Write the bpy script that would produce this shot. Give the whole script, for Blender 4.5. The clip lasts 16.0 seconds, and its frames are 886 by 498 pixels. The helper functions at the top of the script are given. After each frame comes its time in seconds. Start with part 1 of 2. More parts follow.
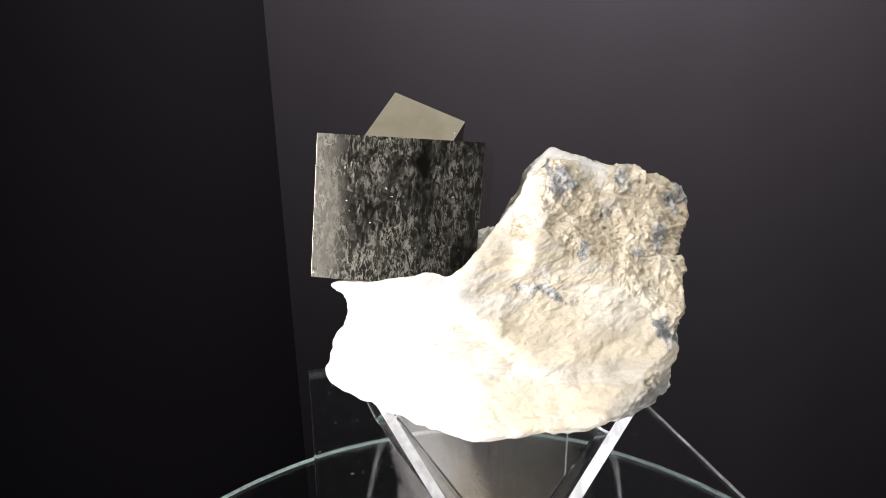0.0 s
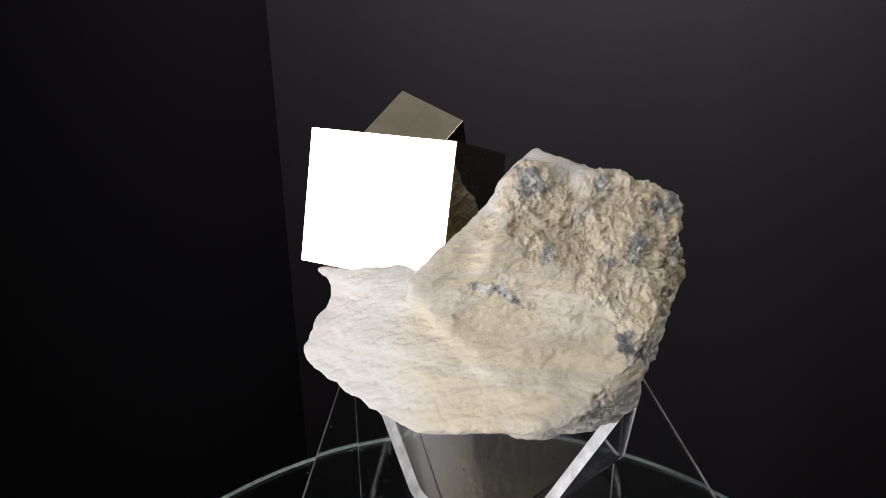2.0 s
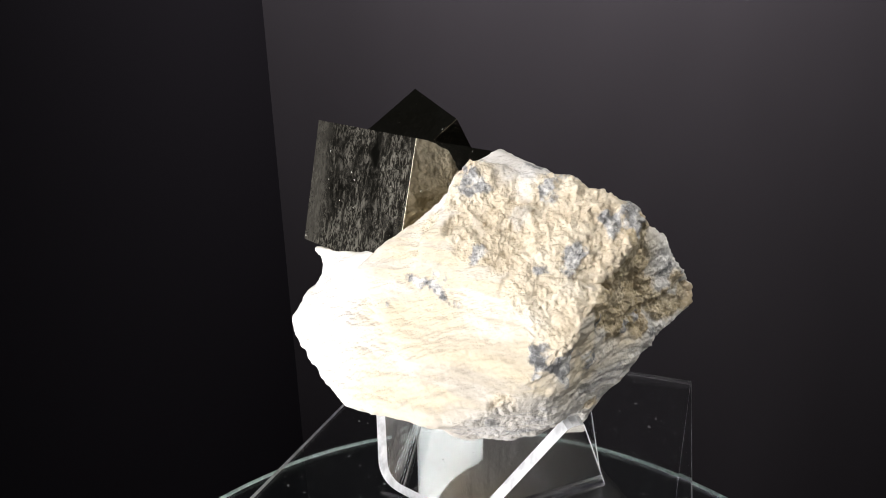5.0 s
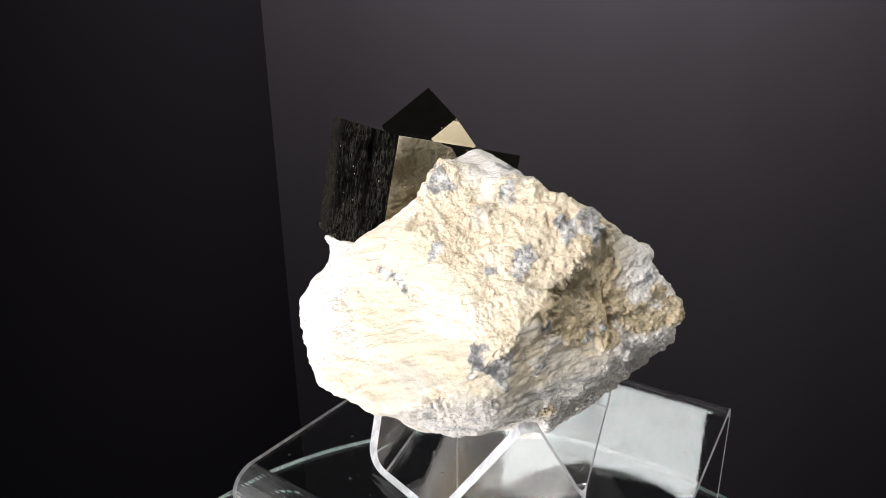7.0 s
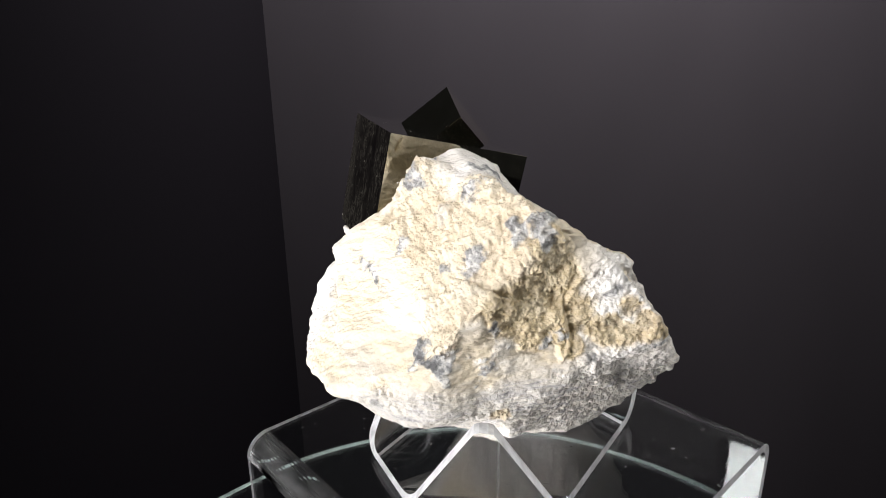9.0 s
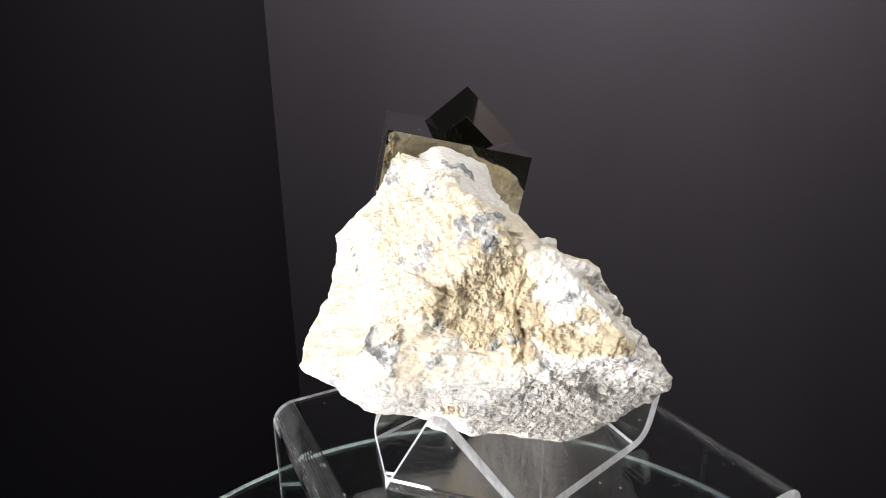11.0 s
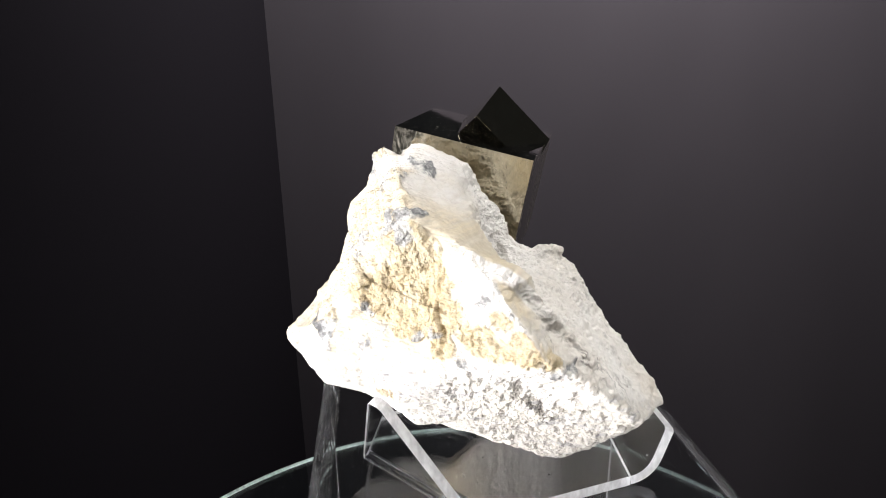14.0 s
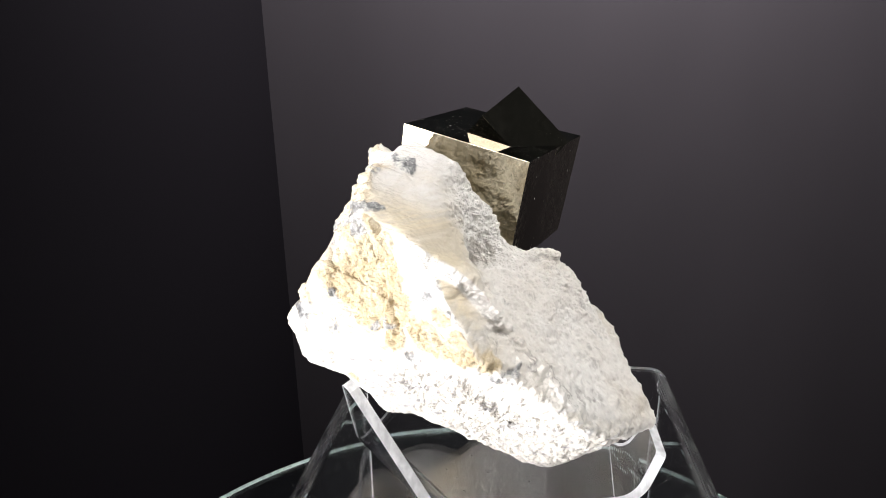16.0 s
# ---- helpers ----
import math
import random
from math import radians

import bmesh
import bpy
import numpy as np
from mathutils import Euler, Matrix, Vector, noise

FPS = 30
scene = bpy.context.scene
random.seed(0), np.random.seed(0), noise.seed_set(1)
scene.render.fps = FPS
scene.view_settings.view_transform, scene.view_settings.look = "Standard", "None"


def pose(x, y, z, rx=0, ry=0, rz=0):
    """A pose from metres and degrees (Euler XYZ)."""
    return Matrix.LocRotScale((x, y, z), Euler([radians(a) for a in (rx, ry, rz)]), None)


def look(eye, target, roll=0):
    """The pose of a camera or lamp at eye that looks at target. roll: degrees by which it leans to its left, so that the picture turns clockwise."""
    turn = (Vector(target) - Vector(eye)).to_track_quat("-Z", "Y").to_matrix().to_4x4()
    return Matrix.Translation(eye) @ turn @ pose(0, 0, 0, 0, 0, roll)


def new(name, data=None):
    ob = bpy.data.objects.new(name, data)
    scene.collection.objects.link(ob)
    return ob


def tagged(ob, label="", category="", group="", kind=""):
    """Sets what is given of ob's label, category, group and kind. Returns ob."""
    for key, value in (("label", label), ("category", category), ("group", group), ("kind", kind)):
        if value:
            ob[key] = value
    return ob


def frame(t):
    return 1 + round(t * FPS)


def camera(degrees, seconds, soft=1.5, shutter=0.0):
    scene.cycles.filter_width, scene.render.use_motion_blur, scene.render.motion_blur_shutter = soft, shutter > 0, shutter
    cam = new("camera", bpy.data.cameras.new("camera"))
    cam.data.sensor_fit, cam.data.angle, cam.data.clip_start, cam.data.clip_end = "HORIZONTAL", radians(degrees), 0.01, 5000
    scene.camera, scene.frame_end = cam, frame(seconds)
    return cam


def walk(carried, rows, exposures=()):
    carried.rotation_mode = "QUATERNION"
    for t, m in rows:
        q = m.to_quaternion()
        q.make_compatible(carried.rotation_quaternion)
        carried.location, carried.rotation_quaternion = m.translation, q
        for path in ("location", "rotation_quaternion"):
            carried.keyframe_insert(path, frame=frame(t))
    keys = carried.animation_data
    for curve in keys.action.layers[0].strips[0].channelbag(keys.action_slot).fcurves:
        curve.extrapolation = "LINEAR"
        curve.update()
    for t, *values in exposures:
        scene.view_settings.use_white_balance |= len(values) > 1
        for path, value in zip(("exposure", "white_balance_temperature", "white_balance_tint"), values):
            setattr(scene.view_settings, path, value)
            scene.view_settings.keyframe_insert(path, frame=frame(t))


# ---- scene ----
cam = camera(72.589, 16.0, soft=0.65)
EYE = (0.0, -0.14, 0.21825)
SWAY = [
    (0, 72.468, 0.560, 4.769),
    (0.5, 72.446, 0.560, 4.820),
    (1, 72.434, 0.560, 4.840),
    (1.5, 72.432, 0.560, 4.979),
    (2, 72.425, 0.560, 4.980),
    (2.5, 72.438, 0.560, 4.974),
    (3, 72.438, 0.560, 4.935),
    (3.5, 72.422, 0.560, 4.889),
    (4, 72.414, 0.560, 4.805),
    (6.5, 72.410, 0.560, 4.576),
    (7, 72.396, 0.559, 4.561),
    (7.5, 72.381, 0.559, 4.587),
    (8, 72.380, 0.559, 4.629),
    (8.5, 72.378, 0.559, 4.683),
    (9, 72.391, 0.559, 4.695),
    (11.5, 72.372, 0.559, 4.876),
    (12, 72.368, 0.559, 4.949),
    (12.5, 72.391, 0.559, 5.002),
    (13, 72.405, 0.560, 4.970),
    (13.5, 72.415, 0.560, 4.920),
    (14, 72.422, 0.560, 4.821),
    (14.5, 72.429, 0.560, 4.826),
    (15, 72.442, 0.560, 4.761),
    (15.5, 72.440, 0.560, 4.683),
    (16, 72.433, 0.560, 4.609),
]
walk(cam, [(t, pose(*EYE, rx, ry, rz)) for t, rx, ry, rz in SWAY],
     exposures=[(0, -0.15), (0.8, -0.4), (1.6, -0.95), (2.3, -1.38), (3.0, -1.43), (3.6, -0.95), (4.2, -0.6), (6.3, -0.35), (8.0, -0.37), (9.2, -0.28), (11.3, 0.02), (12.5, 0.10), (16, 0.15)])

# ---- light ----
world = bpy.data.worlds.new("room_dusk")
scene.world = world
world.use_nodes = True
world.node_tree.nodes["Background"].inputs[0].default_value = (0.9, 0.95, 1.0, 1)
world.node_tree.nodes["Background"].inputs[1].default_value = 0.014


def area(name, eye, target, size_x, size_y, watts, colour):
    data = bpy.data.lights.new(name, "AREA")
    data.shape, data.size, data.size_y = "RECTANGLE", size_x, size_y
    data.energy, data.color = watts, colour
    ob = new(name, data)
    ob.matrix_world = look(eye, target)
    return ob


area("light_panel", (-0.730, -0.652, -0.07), (0.0, 0.0, -0.07), 0.43, 1.54, 38.0, (1.0, 0.975, 0.985))
area("ceiling_light", (0.05, -0.05, 1.35), (0.05, -0.05, 0.0), 1.1, 0.9, 2.2, (1.0, 0.98, 0.95))
# added area lamp for an unseen pale surface mirrored in the pyrite
area("left_reflection_lamp", (-0.925, -0.300, 0.10), (0.0, 0.0, 0.10), 0.36, 1.10, 1.0, (1.0, 0.98, 0.95))
side = area("side_window", (1.264, -0.46, 0.76), (0.0, 0.0, 0.19), 0.75, 0.50, 0.34, (1.0, 0.985, 0.97))
side.data.spread = radians(30)
overhead = area("room_light", (0.45, -0.38, 1.50), (0.0, -0.02, 0.15), 0.5, 0.5, 0.76, (1.0, 0.98, 0.95))
overhead.data.spread = radians(32)
area("backdrop_light", (0.16, 0.38, 0.93), (0.16, 0.90, 0.74), 0.30, 0.10, 126.0, (1.0, 0.955, 0.975))


# ---- materials ----
def material(name):
    m = bpy.data.materials.new(name)
    m.use_nodes = True
    nt = m.node_tree
    return m, nt, nt.nodes["Principled BSDF"]


def node(nt, kind, **values):
    n = nt.nodes.new(kind)
    for key, value in values.items():
        n.inputs[key.replace("_", " ")].default_value = value
    return n


def ramp(nt, source, stops):
    n = nt.nodes.new("ShaderNodeValToRGB")
    nt.links.new(source, n.inputs[0])
    e = n.color_ramp.elements
    while len(e) < len(stops):
        e.new(0.5)
    for k, (at, colour) in zip(e, stops):
        k.position, k.color = at, (*colour, 1)
    return n.outputs[0]


def mix(nt, fac, a, b):
    n = nt.nodes.new("ShaderNodeMixRGB")
    for slot, value in (("Fac", fac), ("Color1", a), ("Color2", b)):
        if isinstance(value, bpy.types.NodeSocket):
            nt.links.new(value, n.inputs[slot])
        else:
            n.inputs[slot].default_value = value if isinstance(value, (int, float)) else (*value, 1)
    return n.outputs[0]


def bump(nt, bsdf, height, strength, distance):
    n = node(nt, "ShaderNodeBump", Strength=strength, Distance=distance)
    nt.links.new(height, n.inputs["Height"])
    nt.links.new(n.outputs[0], bsdf.inputs["Normal"])


def plain(name, colour, rough, metal=0.0):
    m, nt, b = material(name)
    b.inputs["Base Color"].default_value = (*colour, 1)
    b.inputs["Roughness"].default_value = rough
    b.inputs["Metallic"].default_value = metal
    b.inputs["Specular IOR Level"].default_value = 0.02
    return m


def attribute(nt, name):
    n = nt.nodes.new("ShaderNodeAttribute")
    n.attribute_name = name
    return n.outputs["Fac"]


def textured(nt, co, kind, scale, detail=5.0, stretch=(1, 1, 1), rough=0.6, warp=0.0):
    mp = nt.nodes.new("ShaderNodeMapping")
    mp.inputs["Scale"].default_value = stretch
    nt.links.new(co, mp.inputs["Vector"])
    n = nt.nodes.new(kind)
    n.inputs["Scale"].default_value = scale
    if kind == "ShaderNodeTexNoise":
        n.inputs["Detail"].default_value = detail
        n.inputs["Roughness"].default_value = rough
        n.inputs["Distortion"].default_value = warp
    nt.links.new(mp.outputs[0], n.inputs["Vector"])
    return n.outputs[0]


def maths(nt, op, a, b):
    n = nt.nodes.new("ShaderNodeMath")
    n.operation = op
    for k, value in enumerate((a, b)):
        if isinstance(value, bpy.types.NodeSocket):
            nt.links.new(value, n.inputs[k])
        else:
            n.inputs[k].default_value = value
    return n.outputs[0]


NOISE, CELLS = "ShaderNodeTexNoise", "ShaderNodeTexVoronoi"


def stone_material():
    m, nt, b = material("calcite_marl")
    co = nt.nodes.new("ShaderNodeTexCoord").outputs["Object"]
    # white calcite with cream streaks
    streak = textured(nt, co, NOISE, 30.0, 7.0, (0.6, 1, 3.2), 0.6, 1.0)
    cream = ramp(nt, streak, [(0.30, (0.70, 0.665, 0.62)), (0.40, (0.65, 0.60, 0.52)), (0.46, (0.55, 0.49, 0.40)), (0.52, (0.64, 0.555, 0.41)), (0.58, (0.56, 0.49, 0.38)), (0.63, (0.67, 0.61, 0.51)), (0.72, (0.71, 0.68, 0.63))])
    clean = ramp(nt, streak, [(0.36, (0.72, 0.705, 0.69)), (0.48, (0.65, 0.615, 0.57)), (0.55, (0.71, 0.69, 0.67)), (0.66, (0.60, 0.56, 0.51))])
    white = mix(nt, attribute(nt, "cream"), clean, cream)
    vein = textured(nt, co, NOISE, 110.0, 8.0, (0.8, 1, 2.0), 0.7, 0.9)
    thin = textured(nt, co, NOISE, 20.0, 3.0)
    white = mix(nt, maths(nt, "MULTIPLY", ramp(nt, vein, [(0.60, (0, 0, 0)), (0.74, (0.4, 0.4, 0.4))]), ramp(nt, thin, [(0.46, (0.03, 0.03, 0.03)), (0.64, (0.8, 0.8, 0.8))])), white, (0.50, 0.465, 0.43))
    # ochre marl
    cloud = textured(nt, co, NOISE, 75.0, 8.0, (1, 1, 1), 0.65)
    ochre = ramp(nt, cloud, [(0.3, (0.54, 0.43, 0.275)), (0.43, (0.68, 0.56, 0.38)), (0.58, (0.75, 0.65, 0.48)), (0.72, (0.79, 0.74, 0.65))])
    # grey, layered underside
    leaf = textured(nt, co, NOISE, 120.0, 9.0, (0.8, 0.8, 3.6), 0.74, 0.5)
    grey = ramp(nt, leaf, [(0.33, (0.24, 0.24, 0.25)), (0.42, (0.47, 0.45, 0.43)), (0.52, (0.58, 0.54, 0.47)), (0.64, (0.68, 0.66, 0.63))])
    # pale broken back
    mott = textured(nt, co, NOISE, 48.0, 7.0, (1, 1, 1), 0.6)
    hair = textured(nt, co, NOISE, 160.0, 8.0, (1.6, 0.8, 1.0), 0.75, 1.5)
    pale = ramp(nt, mott, [(0.32, (0.64, 0.58, 0.50)), (0.45, (0.74, 0.70, 0.65)), (0.62, (0.80, 0.775, 0.745))])
    pale = mix(nt, maths(nt, "MULTIPLY", ramp(nt, hair, [(0.52, (0, 0, 0)), (0.60, (1, 1, 1))]), ramp(nt, textured(nt, co, NOISE, 42.0, 5.0, (1, 1, 1), 0.6, 1.0), [(0.48, (0.06, 0.06, 0.06)), (0.62, (1, 1, 1))])), pale, (0.27, 0.25, 0.23))
    c = mix(nt, attribute(nt, "ochre"), white, ochre)
    deep = ramp(nt, cloud, [(0.34, (0.44, 0.32, 0.155)), (0.5, (0.54, 0.415, 0.215)), (0.66, (0.63, 0.52, 0.33))])
    c = mix(nt, attribute(nt, "deep"), c, deep)
    c = mix(nt, attribute(nt, "pale"), c, pale)
    c = mix(nt, attribute(nt, "grey"), c, grey)
    fleck = textured(nt, co, NOISE, 330.0, 4.0, (1, 1, 1), 0.7)
    speck_and_shade = ramp(nt, fleck, [(0.38, (0.075, 0.076, 0.079)), (0.48, (0.22, 0.222, 0.225)), (0.55, (0.46, 0.455, 0.44)), (0.62, (0.66, 0.64, 0.60))])
    c = mix(nt, attribute(nt, "speck_and_shade"), c, speck_and_shade)
    grain = textured(nt, co, NOISE, 900.0, 3.0)
    rugged = maths(nt, "MAXIMUM", attribute(nt, "ochre"), maths(nt, "MAXIMUM", maths(nt, "MULTIPLY", attribute(nt, "grey"), 0.65), maths(nt, "MULTIPLY", attribute(nt, "pale"), 0.6)))
    c = mix(nt, maths(nt, "ADD", maths(nt, "MULTIPLY", rugged, 0.19), 0.05), c, ramp(nt, grain, [(0.32, (0.30, 0.28, 0.25)), (0.62, (0.86, 0.84, 0.81))]))
    nt.links.new(c, b.inputs["Base Color"])
    b.inputs["Roughness"].default_value = 0.78
    b.inputs["Specular IOR Level"].default_value = 0.3
    fine = textured(nt, co, NOISE, 480.0, 9.0, (1, 1, 1.2), 0.70)
    fine = maths(nt, "MULTIPLY", fine, maths(nt, "ADD", maths(nt, "MULTIPLY", rugged, 0.88), 0.12))
    bump(nt, b, maths(nt, "ADD", fine, maths(nt, "MULTIPLY", vein, maths(nt, "SUBTRACT", 0.32, maths(nt, "MULTIPLY", rugged, 0.32)))), 1.0, 0.0010)
    return m


def pyrite_material(name, striae, wear):
    """Brassy metal; striae: depth of the growth lines, wear: share of dull, etched skin."""
    m, nt, b = material(name)
    co = nt.nodes.new("ShaderNodeTexCoord").outputs["Object"]
    tone = textured(nt, co, NOISE, 70.0, 6.0)
    # grains of pale dust stuck to the metal
    dust = ramp(nt, textured(nt, co, NOISE, 900.0, 2.0, (1, 1, 1), 0.5), [(0.73, (0, 0, 0)), (0.77, (1, 1, 1))])
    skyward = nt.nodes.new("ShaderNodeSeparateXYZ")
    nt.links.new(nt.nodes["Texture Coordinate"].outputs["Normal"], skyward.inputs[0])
    settled = maths(nt, "MULTIPLY", ramp(nt, textured(nt, co, NOISE, 1500.0, 3.0, (1, 1, 1), 0.6), [(0.60, (0, 0, 0)), (0.68, (0.6, 0.6, 0.6))]), ramp(nt, textured(nt, co, NOISE, 120.0, 4.0), [(0.42, (0, 0, 0)), (0.62, (1, 1, 1))]))
    dust = maths(nt, "MAXIMUM", dust, maths(nt, "MULTIPLY", settled, ramp(nt, skyward.outputs[2], [(0.85, (0, 0, 0)), (0.95, (1, 1, 1))])))
    # faces that point up get a darker base colour under the dust
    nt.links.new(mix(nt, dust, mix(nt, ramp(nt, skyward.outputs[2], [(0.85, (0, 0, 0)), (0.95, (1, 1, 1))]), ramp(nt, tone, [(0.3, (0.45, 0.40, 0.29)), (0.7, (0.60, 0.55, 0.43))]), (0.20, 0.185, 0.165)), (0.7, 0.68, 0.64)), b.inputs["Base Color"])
    nt.links.new(maths(nt, "SUBTRACT", 1.0, dust), b.inputs["Metallic"])
    # a mirror face, crossed by thin etched lines and dull patches
    lines = textured(nt, co, NOISE, 760.0, 8.0, (1.9, 1.9, 0.75), 0.78, 0.5)
    tufts = textured(nt, co, NOISE, 230.0, 6.0, (1.5, 1.5, 0.6), 0.65, 0.4)
    ridge = maths(nt, "MULTIPLY", ramp(nt, lines, [(0.46, (0, 0, 0)), (0.57, (1, 1, 1))]), ramp(nt, tufts, [(0.34, (0.12, 0.12, 0.12)), (0.56, (1, 1, 1))]))
    patch = textured(nt, co, NOISE, 85.0, 6.0, (1, 1, 0.55), 0.62)
    mask = ramp(nt, patch, [(0.36, (0, 0, 0)), (0.56, (1, 1, 1))])
    share = maths(nt, "MULTIPLY", maths(nt, "ADD", maths(nt, "MULTIPLY", ridge, 0.95), 0.05), maths(nt, "MULTIPLY", mask, wear))
    side = nt.nodes.new("ShaderNodeSeparateXYZ")
    nt.links.new(nt.nodes["Texture Coordinate"].outputs["Normal"], side.inputs[0])
    upright = maths(nt, "SUBTRACT", 1.0, maths(nt, "MAXIMUM", side.outputs[2], maths(nt, "MULTIPLY", side.outputs[0], 0.75)))
    share = maths(nt, "MULTIPLY", share, maths(nt, "MINIMUM", upright, 1.0))
    # a dull brassy strip along one upright edge
    cut = nt.nodes.new("ShaderNodeSeparateXYZ")
    nt.links.new(co, cut.inputs[0])
    inward = maths(nt, "ADD", maths(nt, "MULTIPLY", maths(nt, "ADD", cut.outputs[0], 0.0350), 100.0), maths(nt, "MULTIPLY", maths(nt, "SUBTRACT", patch, 0.5), 1.3))
    strip = ramp(nt, inward, [(0.25, (1, 1, 1)), (0.62, (0, 0, 0))])
    share = maths(nt, "MAXIMUM", share, maths(nt, "MULTIPLY", maths(nt, "MULTIPLY", strip, maths(nt, "MULTIPLY", upright, wear)), maths(nt, "ADD", maths(nt, "MULTIPLY", ridge, 0.3), 0.36)))
    bump(nt, b, textured(nt, co, NOISE, 160.0, 3.0, (1, 1, 0.4)), striae, 0.0001)
    b.inputs["Roughness"].default_value = 0.035
    haze = nt.nodes.new("ShaderNodeBsdfAnisotropic")
    haze.inputs["Color"].default_value = (0.66, 0.615, 0.52, 1)
    haze.inputs["Roughness"].default_value = 0.33
    both = nt.nodes.new("ShaderNodeMixShader")
    nt.links.new(share, both.inputs[0])
    nt.links.new(b.outputs[0], both.inputs[1])
    nt.links.new(haze.outputs[0], both.inputs[2])
    nt.links.new(both.outputs[0], nt.nodes["Material Output"].inputs["Surface"])
    return m


def clear_material(name, colour, ior):
    m, nt, b = material(name)
    b.inputs["Base Color"].default_value = (*colour, 1)
    co = nt.nodes.new("ShaderNodeTexCoord").outputs["Object"]
    dust = ramp(nt, textured(nt, co, NOISE, 520.0, 2.0, (1, 1, 1), 0.5), [(0.735, (0, 0, 0)), (0.78, (1, 1, 1))])
    nt.links.new(maths(nt, "SUBTRACT", 1.0, maths(nt, "MULTIPLY", dust, 0.5)), b.inputs["Transmission Weight"])
    b.inputs["Roughness"].default_value = 0.02
    b.inputs["Specular IOR Level"].default_value = 1.0
    b.inputs["IOR"].default_value = ior
    return m


def frosted_material(name, colour, rough):
    """A sawn or ground edge of a clear sheet."""
    m, nt, b = material(name)
    co = nt.nodes.new("ShaderNodeTexCoord").outputs["Object"]
    saw = textured(nt, co, NOISE, 420.0, 3.0, (1, 1, 0.5))
    nt.links.new(ramp(nt, saw, [(0.35, tuple(0.6 * k for k in colour)), (0.65, colour)]), b.inputs["Base Color"])
    b.inputs["Roughness"].default_value = rough
    b.inputs["Transmission Weight"].default_value = 0.30
    b.inputs["IOR"].default_value = 1.45
    bump(nt, b, saw, 0.3, 0.0004)
    return m


def bend_material():
    """Heat-bent acrylic, a little clouded along the fold."""
    m, nt, b = material("bent_acrylic")
    co = nt.nodes.new("ShaderNodeTexCoord").outputs["Object"]
    cloud = textured(nt, co, NOISE, 300.0, 4.0, (0.25, 1, 1))
    b.inputs["Base Color"].default_value = (0.94, 0.95, 0.95, 1)
    nt.links.new(ramp(nt, cloud, [(0.35, (0.95, 0.95, 0.95)), (0.65, (1, 1, 1))]), b.inputs["Transmission Weight"])
    b.inputs["Roughness"].default_value = 0.015
    b.inputs["IOR"].default_value = 1.49
    return m


def cloth_material():
    m, nt, b = material("black_cloth")
    co = nt.nodes.new("ShaderNodeTexCoord").outputs["Object"]
    fold = textured(nt, co, NOISE, 2.2, 3.0, (1, 1, 0.4))
    nt.links.new(ramp(nt, fold, [(0.3, (0.0067, 0.0060, 0.0068)), (0.7, (0.0086, 0.0077, 0.0087))]), b.inputs["Base Color"])
    b.inputs["Roughness"].default_value = 0.85
    b.inputs["Specular IOR Level"].default_value = 0.03
    weave = textured(nt, co, NOISE, 900.0, 2.0)
    bump(nt, b, weave, 0.15, 0.0005)
    return m


STONE = stone_material()
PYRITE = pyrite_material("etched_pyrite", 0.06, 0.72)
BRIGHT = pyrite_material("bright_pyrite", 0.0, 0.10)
ACRYLIC = clear_material("clear_acrylic", (0.98, 0.985, 0.985), 1.60)
SAWN = frosted_material("sawn_acrylic_edge", (0.92, 0.93, 0.95), 0.4)
BEND = bend_material()
GLASS = clear_material("clear_glass", (0.90, 0.97, 0.95), 1.5)
RIM = frosted_material("ground_glass_edge", (0.74, 0.86, 0.83), 0.35)
BACKDROP = cloth_material()
PANEL = plain("black_board", (0.0026, 0.0023, 0.0029), 0.75)
FLOOR = plain("dark_floor", (0.0195, 0.0172, 0.0215), 0.75)


# ---- building helpers ----
def part(name, bm, mat, parent=None, label=""):
    me = bpy.data.meshes.new(name)
    bm.to_mesh(me)
    bm.free()
    for k in mat if isinstance(mat, tuple) else (mat,):
        me.materials.append(k)
    ob = new(name, me)
    if parent is not None:
        ob.parent = parent
    return tagged(ob, label)


def slab(corners, low, high):
    """A prism over the plan polygon, from low to high."""
    bm = bmesh.new()
    a = [bm.verts.new((x, y, low)) for x, y in corners]
    b = [bm.verts.new((x, y, high)) for x, y in corners]
    bm.faces.new(a[::-1])
    bm.faces.new(b)
    for i in range(len(a)):
        j = (i + 1) % len(a)
        bm.faces.new((a[i], a[j], b[j], b[i]))
    bmesh.ops.recalc_face_normals(bm, faces=bm.faces)
    return bm


def crystal(origin, axes, lengths, chamfer, skew=0.0, sink=0.0):
    """A box from one corner along three axes; skew: how far its back spreads beyond the front, sink: how far its back dips."""
    bm = bmesh.new()
    o = Vector(origin)
    u, v, w = (Vector(a) * s for a, s in zip(axes, lengths))
    vs = [bm.verts.new(o + u * i + v * j + w * k) for i in (0, 1) for j in (0, 1) for k in (0, 1)]
    for i in (2, 3):
        vs[i].co -= u.normalized() * skew
    for i in (2, 6):
        vs[i].co += w.normalized() * sink
    for q in ((0, 1, 3, 2), (4, 6, 7, 5), (0, 4, 5, 1), (2, 3, 7, 6), (0, 2, 6, 4), (1, 5, 7, 3)):
        bm.faces.new([vs[i] for i in q])
    bmesh.ops.recalc_face_normals(bm, faces=bm.faces)
    bmesh.ops.bevel(bm, geom=bm.edges, offset=chamfer, segments=2, affect="EDGES", profile=0.6)
    return bm


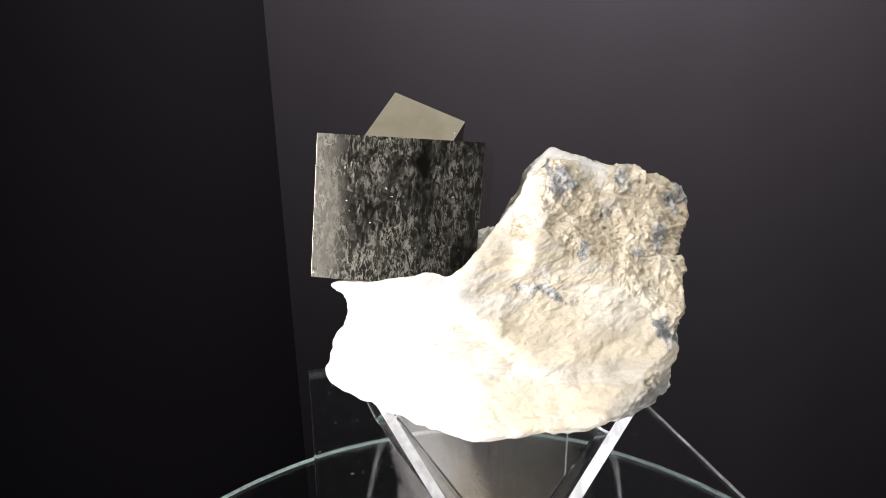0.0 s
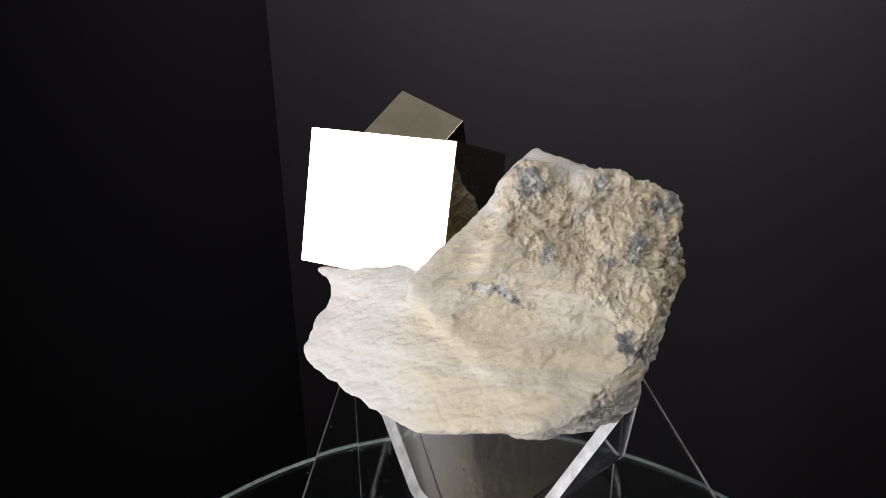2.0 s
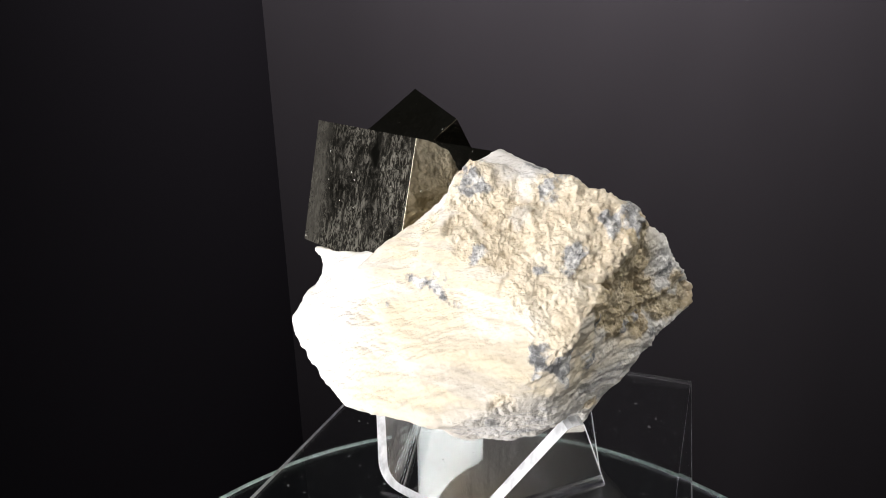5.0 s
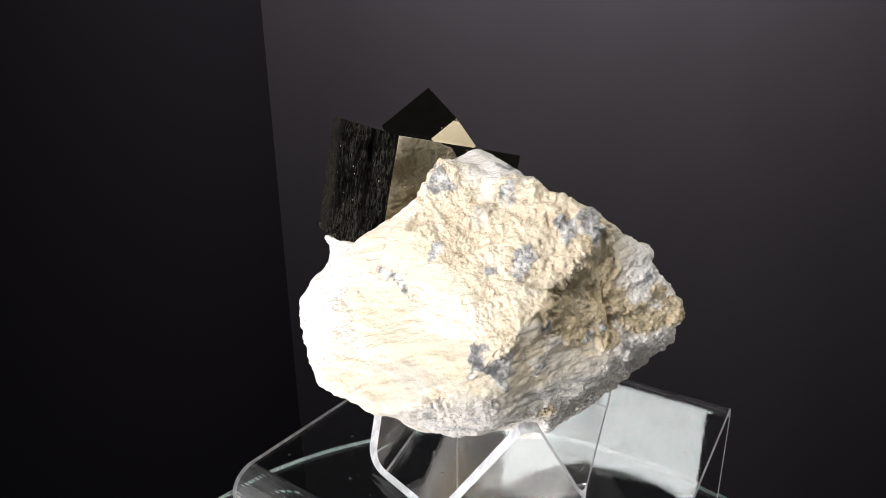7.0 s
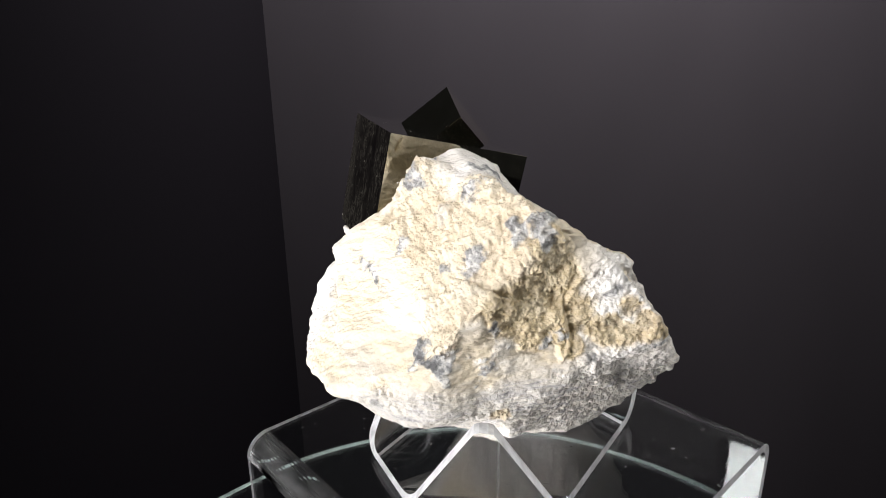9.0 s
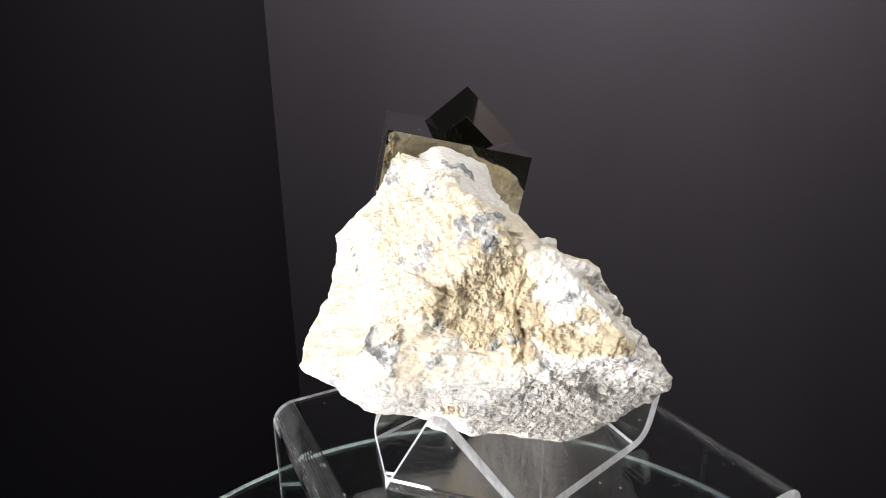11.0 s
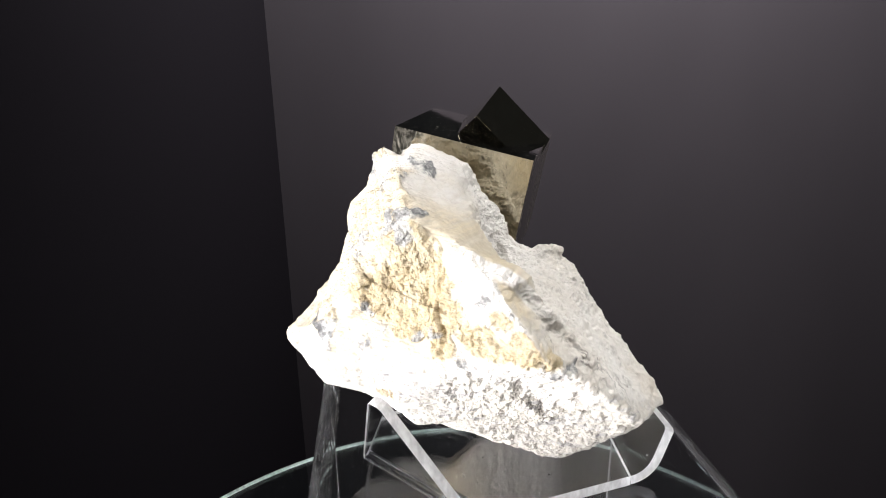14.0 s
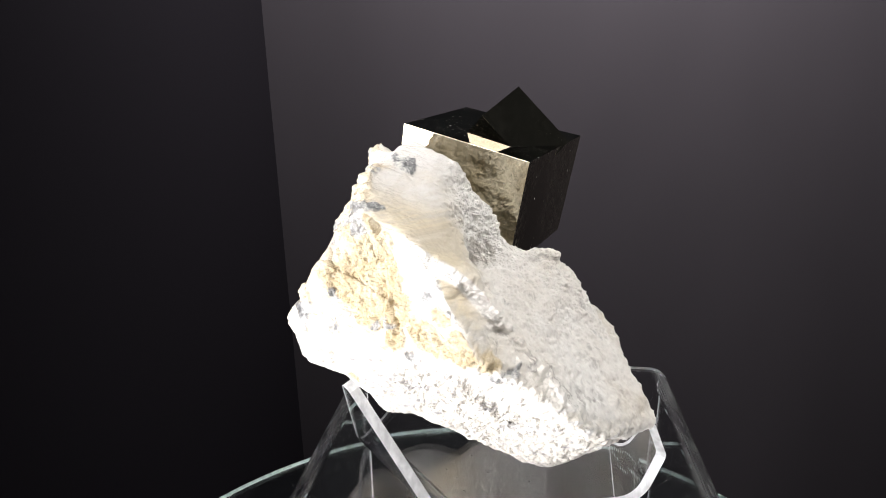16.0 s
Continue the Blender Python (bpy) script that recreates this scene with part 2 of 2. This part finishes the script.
# ---- the room ----
def room():
    tagged(part("wall_back", slab([(-0.3825, 0.90), (2.6, 0.90), (2.6, 0.92), (-0.3825, 0.92)], -0.9, 0.46), BACKDROP),
           "matt black cloth backdrop, softly lit from above", "backdrop", kind="structure")
    tagged(part("wall_left", slab([(-0.400, 0.12), (-0.3825, 0.12), (-0.3825, 0.92), (-0.400, 0.92)], -0.9, 0.45), PANEL),
           "black board standing at the backdrop's edge", "wall", kind="structure")
    tagged(part("floor", slab([(-3, -3), (3, -3), (3, 0.90), (-3, 0.90)], -0.92, -0.9), FLOOR), "dark floor under the display", "floor", kind="structure")


# ---- the turntable ----
UNIT = 0.14                                # from the lens to the axis


def at(x, y, z):
    """A place given in camera distances from the axis."""
    return (x * UNIT, y * UNIT, (z + 1.18) * UNIT)


def disc():
    bm = bmesh.new()
    profile = [(0.0, -0.005), (0.179, -0.005), (0.1805, -0.0035), (0.1805, -0.0015), (0.179, 0.0), (0.0, 0.0)]
    n = 128
    rings = [[bm.verts.new((r * math.cos(2 * math.pi * i / n), r * math.sin(2 * math.pi * i / n), z)) for i in range(n)] for r, z in profile[1:-1]]
    for a, b in zip(rings, rings[1:]):
        for i in range(n):
            f = bm.faces.new((a[i], a[(i + 1) % n], b[(i + 1) % n], b[i]))
            f.material_index, f.smooth = 1, True
    bm.faces.new(rings[0][::-1])
    bm.faces.new(rings[-1])
    bmesh.ops.recalc_face_normals(bm, faces=bm.faces)
    base = tagged(new("turntable"), "round clear glass turntable plate with a green edge", "turntable")
    part("plate", bm, (GLASS, RIM), base)
    bm = bmesh.new()
    bmesh.ops.create_cone(bm, cap_ends=True, segments=48, radius1=0.075, radius2=0.060, depth=0.8945)
    bmesh.ops.translate(bm, verts=bm.verts, vec=(0, 0, -0.0055 - 0.8945 / 2))
    bmesh.ops.bevel(bm, geom=[e for e in bm.edges if len(e.link_faces) == 2 and e.calc_face_angle() > 1], offset=0.003, segments=2, affect="EDGES")
    part("pedestal", bm, FLOOR, base, "matt black pedestal")
    return base


# ---- the acrylic stand ----
BOX_TURN = 18.4
BOX_MID = (0.0008, 0.0052)
SIDE, DEPTH, THICK = 0.0972, 0.1052, 0.0024
DECK = 0.1197                              # height of the deck's upper face


def stand():
    base = tagged(new("display_stand"), "clear acrylic riser with a three-pronged cradle on top", "display stand")
    h, half_x, r = DEPTH / 2, SIDE / 2, 0.0065
    # the bent sheet: up one wall, over the deck, down the other wall
    outer = [(-h, 0.0), (-h, DECK - r)]
    outer += [(-h + r - r * math.cos(a), DECK - r + r * math.sin(a)) for a in [math.pi / 24 * k for k in range(1, 13)]]
    outer += [(-x, z) for x, z in outer[::-1]]
    q = r - THICK
    inner = [(-h + THICK, 0.0), (-h + THICK, DECK - r)]
    inner += [(-h + r - q * math.cos(a), DECK - r + q * math.sin(a)) for a in [math.pi / 24 * k for k in range(1, 13)]]
    inner += [(-x, z) for x, z in inner[::-1]]
    bm = bmesh.new()
    ends = []
    for x in (-half_x, half_x):
        ends.append(([bm.verts.new((x, y, z)) for y, z in outer], [bm.verts.new((x, y, z)) for y, z in inner]))
    (oa, ia), (ob_, ib) = ends
    n = len(outer)
    for i in range(n - 1):
        bent = 2 if 1 <= i <= 12 or n - 14 <= i <= n - 3 else 0
        for q4 in ((oa[i], oa[i + 1], ob_[i + 1], ob_[i]), (ia[i], ib[i], ib[i + 1], ia[i + 1])):
            f = bm.faces.new(q4)
            f.material_index = bent
        for q4 in ((oa[i], ia[i], ia[i + 1], oa[i + 1]), (ob_[i], ob_[i + 1], ib[i + 1], ib[i])):
            bm.faces.new(q4).material_index = 1
    for i in (0, n - 1):
        bm.faces.new((oa[i], ob_[i], ib[i], ia[i]))
    bmesh.ops.recalc_face_normals(bm, faces=bm.faces)
    part("riser", bm, (ACRYLIC, SAWN, BEND), base)
    for o in base.children:
        o.matrix_basis = pose(*BOX_MID, 0, 0, 0, BOX_TURN)
    # the cradle: a six-sided plate whose three prongs are bent up in a soft curve
    z = -0.305
    foot = [(0.111, -0.206), (0.229, 0.006), (0.065, 0.280), (-0.056, 0.240), (-0.205, 0.020), (-0.055, -0.218)]
    corner = [Vector(at(*c, z)) for c in foot]
    bend = 0.0045
    inner = [c + (corner[i - 1 if i % 2 == 0 else (i + 1) % 6] - c).normalized() * bend for i, c in enumerate(corner)]
    bm = slab([(c.x, c.y) for c in inner], DECK + 0.0002, corner[0].z)
    for f in bm.faces:
        f.material_index = 1 if abs(f.normal.z) < 0.5 else 0
    part("cradle_plate", bm, (ACRYLIC, SAWN), base).visible_shadow = False
    for a, tip, wide in ((0, (0.236, -0.137, -0.105), 0.012), (2, (0.005, 0.292, -0.225), 0.045), (4, (-0.235, -0.045, -0.135), 0.012)):
        p, q, t = corner[a], corner[a + 1], Vector(at(*tip))
        along = (q - p).normalized()
        out = Vector((along.y, -along.x, 0))
        sides = []
        for start, knee, top in ((inner[a], p, t - along * wide * UNIT), (inner[a + 1], q, t + along * wide * UNIT)):
            up = knee + (top - knee).normalized() * bend
            line = [start * (1 - g) ** 2 + knee * 2 * g * (1 - g) + up * g * g for g in (k / 14 for k in range(15))]
            sides.append(line + [up.lerp(top, k / 4) for k in range(1, 4)] + [top - (top - knee).normalized() * 0.0006, top])
        bm = bmesh.new()
        rows = []
        for k, (l, r2) in enumerate(zip(*sides)):
            m = min(k, len(sides[0]) - 2)
            d = (sides[0][m + 1] + sides[1][m + 1] - sides[0][m] - sides[1][m]).normalized()
            n = d.cross(along).normalized() * THICK
            if n.dot(out) - n.z < 0:
                n = -n
            trim = along * (0.0008 if k == len(sides[0]) - 1 else 0.0)
            rows.append([bm.verts.new(v) for v in (l + trim, r2 - trim, r2 - trim + n, l + trim + n)])
        for r0, r1 in zip(rows, rows[1:]):
            for i in range(4):
                f = bm.faces.new((r0[i], r0[(i + 1) % 4], r1[(i + 1) % 4], r1[i]))
                f.material_index = i % 2
        bm.faces.new(rows[0][::-1])
        bm.faces.new(rows[-1]).material_index = 1
        bmesh.ops.recalc_face_normals(bm, faces=bm.faces)
        part("prong", bm, (ACRYLIC, SAWN), base).visible_shadow = False
    return base


# ---- the specimen ----
HEART = np.array([0.0077, -0.0063, 0.1680])
# flat breaks of the stone: bearing, elevation (degrees) and distance (mm)
BREAKS = (
    [(255, 142, 8.9), (275, 44, 21.2), (211, 31, 41.9), (53, 34, 60.5), (260, 32, 27.0), (104, 66, 1.7), (4, -6, 27.8), (208, -74, 24.6), (66, 30, 42.0), (324, -12, 38.1), (168, -0, 33.4), (357, -61, 26.4), (292, -54, 32.9)],
    [(47, 59, 26.4), (286, 31, 26.6), (88, 41, 17.9), (342, 4, 29.1), (171, 32, 13.5), (27, -16, 43.4), (325, -1, 27.5), (125, 22, 28.5), (4, -37, 30.9), (233, -30, 25.5), (57, -45, 46.8), (315, -60, 30.7)],
    [(91, 58, 18.5), (207, 24, 18.3), (126, 34, 4.9), (299, 25, 28.1), (150, -55, 42.0), (5, -10, 27.6), (280, -24, 19.4), (129, -77, 19.0)],
)
# swells and hollows: bearing, elevation, height (mm), breadth (degrees)
SWELLS = [(27, 86, 1.7, 8), (202, 39, -16.2, 20), (57, 42, -13.3, 21), (309, 17, 1.0, 8), (133, 38, -10.9, 15), (32, 27, 2.2, 14), (238, 26, 1.4, 10), (112, 5, 2.6, 13), (351, -13, 0.7, 14), (199, 6, 5.3, 8), (39, -18, -2.2, 13), (316, -54, -1.3, 12), (124, -42, 1.0, 12), (9, -34, -0.9, 13), (234, -44, -0.6, 14), (51, -83, 1.4, 11),
          (204, 1, -5.0, 5.5), (192, 1, -4.5, 5.5), (215, 1, -3.0, 5), (203, 13, 2.0, 5), (205, -11, 1.5, 5), (313, 46, 1.8, 3), (2, 14, -0.8, 5),
          (206, 17, 4.5, 9), (188, 16, 4.0, 8), (222, 14, 2.5, 7),
          (58, -10, 3.2, 9), (66, 3, 2.2, 9), (215, -12, 1.6, 8), (288, 58, 1.8, 5), (338, 54, 1.6, 6), (312, 60, -1.2, 5),
          (10, 34, 0.9, 5), (26, 23, 1.0, 5), (35, 10, 1.0, 5), (43, -6, 0.8, 5),
          (218, -10, -1.6, 7), (348, 30, 0.9, 4), (289, -14, 1.0, 5), (96, -31, 1.5, 6), (112, 17, 2.6, 6), (206, 10, 1.6, 4)]
# steps where a slab has come away: both ends of the crest (bearing, elevation), drop (mm), breadth (degrees)
LEDGES = [((352, 28), (337, 19), 1.3, 20), ((337, 19), (328, 4), 1.0, 16), ((333, 8), (319, 5), 1.2, 6),
          ((41, 4), (14, 6), 0.9, 6), ((14, 6), (358, 2), 0.9, 6), ((304, 44), (302, 26), 0.7, 8)]
# grey mineral nests: place in camera distances, size in mm
NESTS = [(0.092, -0.179, 0.228, 3.4), (0.070, -0.174, 0.235, 2.4), (0.187, -0.139, 0.195, 2.9), (0.166, -0.150, 0.196, 2.0), (0.257, -0.106, 0.176, 2.2), (0.117, -0.209, 0.128, 1.9),
         (0.075, -0.236, 0.079, 2.3), (0.032, -0.245, 0.083, 1.6), (0.011, -0.269, 0.050, 1.2), (0.228, -0.153, 0.126, 2.1), (0.283, -0.086, 0.169, 2.2), (0.274, -0.071, 0.193, 1.3),
         (0.201, -0.175, 0.121, 1.4), (0.266, -0.158, 0.000, 2.9), (0.239, -0.236, 0.024, 2.3), (0.293, 0.022, 0.072, 2.6), (0.290, 0.000, -0.006, 2.0)]
# more grey specks; a few entries paint the shade inside small pits
SPOTS_AND_PIT_SHADE = [(0.268, -0.139, 0.000, 2.3), (0.266, -0.169, 0.010, 1.5), (0.261, -0.214, 0.003, 2.7), (0.279, -0.042, 0.020, 1.7), (0.286, 0.128, -0.013, 1.8), (0.138, -0.084, 0.223, 2.2),
         (0.271, -0.140, 0.051, 1.4), (0.276, 0.137, -0.010, 1.4), (0.275, -0.066, 0.013, 2.1), (0.271, -0.120, 0.020, 1.6), (0.304, 0.058, 0.073, 1.5)]
# fields of light ochre marl and of the deeper, earthy kind: place in camera distances, reach in mm
OCHRE = [(0.085, -0.183, 0.215, 6.4), (0.145, -0.170, 0.175, 6.5), (0.196, -0.142, 0.182, 6.7), (0.247, -0.121, 0.163, 5.7), (0.108, -0.205, 0.144, 3.2), (0.216, -0.164, 0.124, 6.1),
         (0.268, -0.134, 0.104, 5.2), (0.196, -0.202, 0.091, 3.8), (0.232, -0.196, 0.069, 4.2), (0.255, -0.211, 0.048, 2.8), (0.146, -0.186, 0.144, 4.7), (0.215, -0.185, 0.093, 5.1),
         (0.241, -0.148, 0.114, 5.1), (0.238, -0.204, 0.059, 3.8), (0.266, -0.209, 0.037, 2.2), (0.262, -0.103, 0.176, 4.1), (0.214, -0.278, -0.033, 2.2), (0.241, -0.108, 0.196, 6.0), (0.251, -0.155, 0.102, 5.1),
         (0.063, -0.193, 0.200, 3.6), (0.040, -0.202, 0.160, 3.0), (0.076, -0.171, 0.243, 2.8), (0.088, -0.204, 0.164, 2.8)]
EARTH = [(0.276, -0.064, 0.107, 5.5), (0.275, -0.106, 0.062, 4.9), (0.277, -0.027, 0.059, 5.7), (0.278, -0.138, 0.081, 3.9), (0.295, 0.022, 0.032, 4.4), (0.310, 0.072, 0.032, 4.4),
         (0.282, -0.033, 0.012, 3.4), (0.302, 0.049, 0.058, 3.7), (0.284, -0.079, 0.162, 2.9), (0.273, -0.096, 0.083, 5.2), (0.271, -0.041, 0.081, 5.1), (0.273, -0.083, 0.035, 4.4),
         (0.287, 0.000, 0.036, 3.6), (0.302, 0.043, 0.022, 3.9), (0.312, 0.083, 0.024, 3.4), (0.298, 0.118, 0.014, 2.5), (0.277, -0.044, 0.040, 5.0), (0.255, -0.121, -0.086, 2.7)]


def broken(ways, cuts):
    """How far a block with these breaks reaches along each way."""
    c = np.radians(np.array(cuts, float)[:, :2])
    d = np.array(cuts, float)[:, 2] / 1000
    n = np.stack([np.cos(c[:, 0]) * np.cos(c[:, 1]), np.sin(c[:, 0]) * np.cos(c[:, 1]), np.sin(c[:, 1])], -1)
    inv = np.maximum(ways @ n.T, 0) / d
    return np.minimum((np.sum((inv / 10) ** 30, 1) + 1e-60) ** (-1 / 30) / 10, 0.14)


def step(x, low, high):
    x = np.clip((x - low) / (high - low), 0, 1)
    return x * x * (3 - 2 * x)


def field(here, spots, ragged, low, high):
    """1 inside the spots, 0 outside, with a ragged margin."""
    out = np.zeros(len(here))
    for *c, r in spots:
        d = np.linalg.norm(here - np.array(c), axis=1) * UNIT * 1000 / r
        out = np.maximum(out, 1 - step(d + ragged, low, high))
    return out


def stone_mesh(fine=9):
    bm = bmesh.new()
    bmesh.ops.create_icosphere(bm, subdivisions=fine, radius=1.0)
    ways = np.array([v.co[:] for v in bm.verts])
    ways /= np.linalg.norm(ways, axis=1)[:, None]
    reach = sum((broken(ways, c) * 10) ** 20 for c in BREAKS) ** (1 / 20) / 10
    for bearing, rise, high, broad in SWELLS:
        a, e = radians(bearing), radians(rise)
        c = ways @ np.array([math.cos(a) * math.cos(e), math.sin(a) * math.cos(e), math.sin(e)])
        reach += high / 1000 * np.exp((c - 1) / (1 - math.cos(radians(broad))))
    p = ways * reach[:, None]
    rough = np.array([noise.fractal(Vector(q) * 70, 0.9, 2.1, 5) for q in p])
    patch = np.array([noise.fractal(Vector(q) * 38 + Vector((3, 1, 7)), 1.0, 2.0, 4) for q in p])
    bits = np.array([noise.fractal(Vector(q) * 260, 0.8, 2.2, 4) for q in p])
    for a, b, drop, broad in LEDGES:
        a, b = (np.array([math.cos(radians(k)) * math.cos(radians(e)), math.sin(radians(k)) * math.cos(radians(e)), math.sin(radians(e))]) for k, e in (a, b))
        n = np.cross(a, b) / np.linalg.norm(np.cross(a, b))
        off = np.degrees(ways @ n) + rough * 3.2 + bits * 1.0 + patch * 3.5
        c = (a + b) / np.linalg.norm(a + b)
        span = np.degrees(np.arccos(np.clip(a @ b, -1, 1))) / 2
        along = np.degrees(np.abs(ways @ np.cross(n, c)))
        p -= ways * (drop / 1000 * step(off, -1.0, 4.0) * np.exp(-(np.maximum(off, 0) / broad) ** 2) * (1 - step(along, span * 0.5, span * 3.6)) * (ways @ c > 0))[:, None]
    for v, c in zip(bm.verts, p):
        v.co = c
    bm.normal_update()
    facing = np.array([v.normal[:] for v in bm.verts])
    x, y, z = ((p + HEART) / UNIT - np.array([0, 0, 1.18])).T
    # where each kind of rock shows
    here = np.stack([x, y, z], -1)
    ragged = patch * 0.45 + rough * 0.35 + bits * 0.25
    deep = field(here, EARTH, ragged, 0.75, 1.12)
    ochre = np.maximum(field(here, OCHRE, ragged, 0.80, 1.35), deep)
    back = step(facing[:, 1] + patch * 0.12, 0.28, 0.52) * step(z, 0.0, 0.06)
    ochre *= 1 - 0.9 * back
    deep *= 1 - 0.9 * back
    cream = step(x + patch * 0.12, -0.09, 0.07) * (1 - step(z + patch * 0.05, 0.15, 0.22))
    pale = step(y - 0.035 + (0.3 - x) * 0.62 + patch * 0.03 + (z - 0.1) * 0.1, 0.04, 0.11) * step(x + y * 0.9, -0.1, 0.05)
    pale = np.maximum(pale, step(facing[:, 0] + patch * 0.2, 0.45, 0.75) * step(y + patch * 0.04, -0.05, 0.02) * (1 - step(z, 0.20, 0.26)))
    pale *= 1 - ochre
    grey = step(-z - 0.035 + (x - 0.2) * 0.22 - (y + 0.1) * 0.12 + patch * 0.05 + rough * 0.03, 0.0, 0.045) * step(x, 0.02, 0.2)
    grey = np.maximum(grey, 0.7 * step(patch + rough * 0.5, 0.05, 0.40) * step(x, 0.22, 0.27) * (1 - step(z, 0.03, 0.09)))
    grey *= 1 - 0.8 * deep
    # mineral specks, with the shade of small pits painted in the same colour
    speck_and_shade = field(here, NESTS + SPOTS_AND_PIT_SHADE, rough * 1.3 + bits * 1.6 + patch * 0.3, 0.10, 0.85)
    speck_and_shade = np.maximum(speck_and_shade, step(rough, 0.62, 0.85) * ochre * 0.5)
    speck_and_shade = np.maximum(speck_and_shade, step(bits + rough * 0.6, 0.75, 1.0) * np.maximum(grey, 0.5 * pale * (z < 0.1)) * 0.7)
    # relief: broken facets in the ochre, soft swirls in the calcite, crumbs below
    out = np.zeros(len(p))
    for i, q in enumerate(p):
        v = Vector(q)
        bend = Vector((rough[i], patch[i], -rough[i])) * 0.35
        facet = 0.0
        for many, tilt in ((48, 0.05), (125, 0.09), (300, 0.16), (660, 0.26), (1300, 0.26)):
            far, near = noise.voronoi(v * many + bend)
            lean = noise.noise_vector(near[0] * 7.31)
            facet += (v * many + bend - near[0]).dot(lean) / many * tilt * 1.7 * min(1.0, (far[1] - far[0]) * 9)
        lump = noise.noise(v * 60 + Vector((5, 2, 1))) * 0.0010
        grain = noise.fractal(v * 380, 0.70, 2.1, 5) * 0.00062
        swirl = noise.fractal(Vector((v.x * 55 + v.z * 25, v.y * 55, v.z * 170 - v.x * 60)), 0.80, 2.1, 6) * 0.00105
        layer = noise.fractal(Vector((v.x * 75, v.y * 75, v.z * 330 + v.x * 60)), 0.8, 2.1, 5) * 0.00075
        o, g, w = max(ochre[i], deep[i]) * (1 - pale[i]), grey[i], pale[i]
        quiet = (1 - o) * (1 - g)
        out[i] = lump * (0.4 + 0.4 * o) + facet * (0.11 + 0.89 * o + 0.18 * g + 0.45 * w) + grain * (0.20 + 0.90 * o + 0.25 * g + 0.65 * w) + swirl * quiet + layer * g + speck_and_shade[i] * 0.0002
    q = HEART + p + facing * out[:, None]
    for v, c in zip(bm.verts, q):
        v.co = c
    for f in bm.faces:
        f.smooth = True
    return bm, {"ochre": ochre, "pale": pale, "grey": grey, "deep": deep, "speck_and_shade": speck_and_shade, "cream": cream}


U = ((0.9963, -0.0710, -0.0492), (0.0600, 0.9786, -0.1968), (0.0622, 0.1931, 0.9792))
S = ((0.9116, -0.2071, -0.3551), (-0.1212, 0.6900, -0.7135), (-0.3928, -0.6935, -0.6039))


def specimen():
    base = tagged(new("mineral_specimen"), "pyrite cubes on a pale cream calcite rock, resting on the cradle", "mineral specimen")
    bm, kinds = stone_mesh()
    rock = part("rock", bm, STONE, base, "pale cream and ochre rock with grey specks")
    for name, values in kinds.items():
        rock.data.attributes.new(name, "FLOAT", "POINT").data.foreach_set("value", np.asarray(values, np.float32))
    big = crystal(at(-0.250, -0.156, 0.281), (U[0], U[1], [-a for a in U[2]]), (0.2375 * UNIT, 0.243 * UNIT, 0.206 * UNIT), 0.00003, 0.028 * UNIT, 0.004 * UNIT)
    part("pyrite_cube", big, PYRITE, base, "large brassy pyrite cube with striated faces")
    small = crystal(at(-0.1595, -0.0121, 0.3281), S, (0.1244 * UNIT, 0.137 * UNIT, 0.15 * UNIT), 0.00003)
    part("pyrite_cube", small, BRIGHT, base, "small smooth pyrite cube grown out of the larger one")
    return base


room()
TURNTABLE = disc()
STAND = stand()
SPECIMEN = specimen()


def motions():
    turn = [
        (0, 0.21),
        (0.5, -3.30),
        (1, -6.90),
        (1.5, -10.38),
        (2, -13.90),
        (2.5, -17.51),
        (3, -21.11),
        (3.5, -24.65),
        (4, -28.05),
        (6.5, -45.11),
        (7, -48.25),
        (7.5, -51.61),
        (8, -54.95),
        (8.5, -58.21),
        (9, -61.41),
        (11.5, -78.97),
        (12, -82.56),
        (12.5, -86.19),
        (13, -89.66),
        (13.5, -93.26),
        (14, -96.92),
        (14.5, -100.65),
        (15, -104.08),
        (15.5, -107.52),
        (16, -111.01),
    ]
    for ob in (TURNTABLE, STAND, SPECIMEN):
        walk(ob, [(t, pose(0, 0, 0, 0, 0, a)) for t, a in turn])


motions()
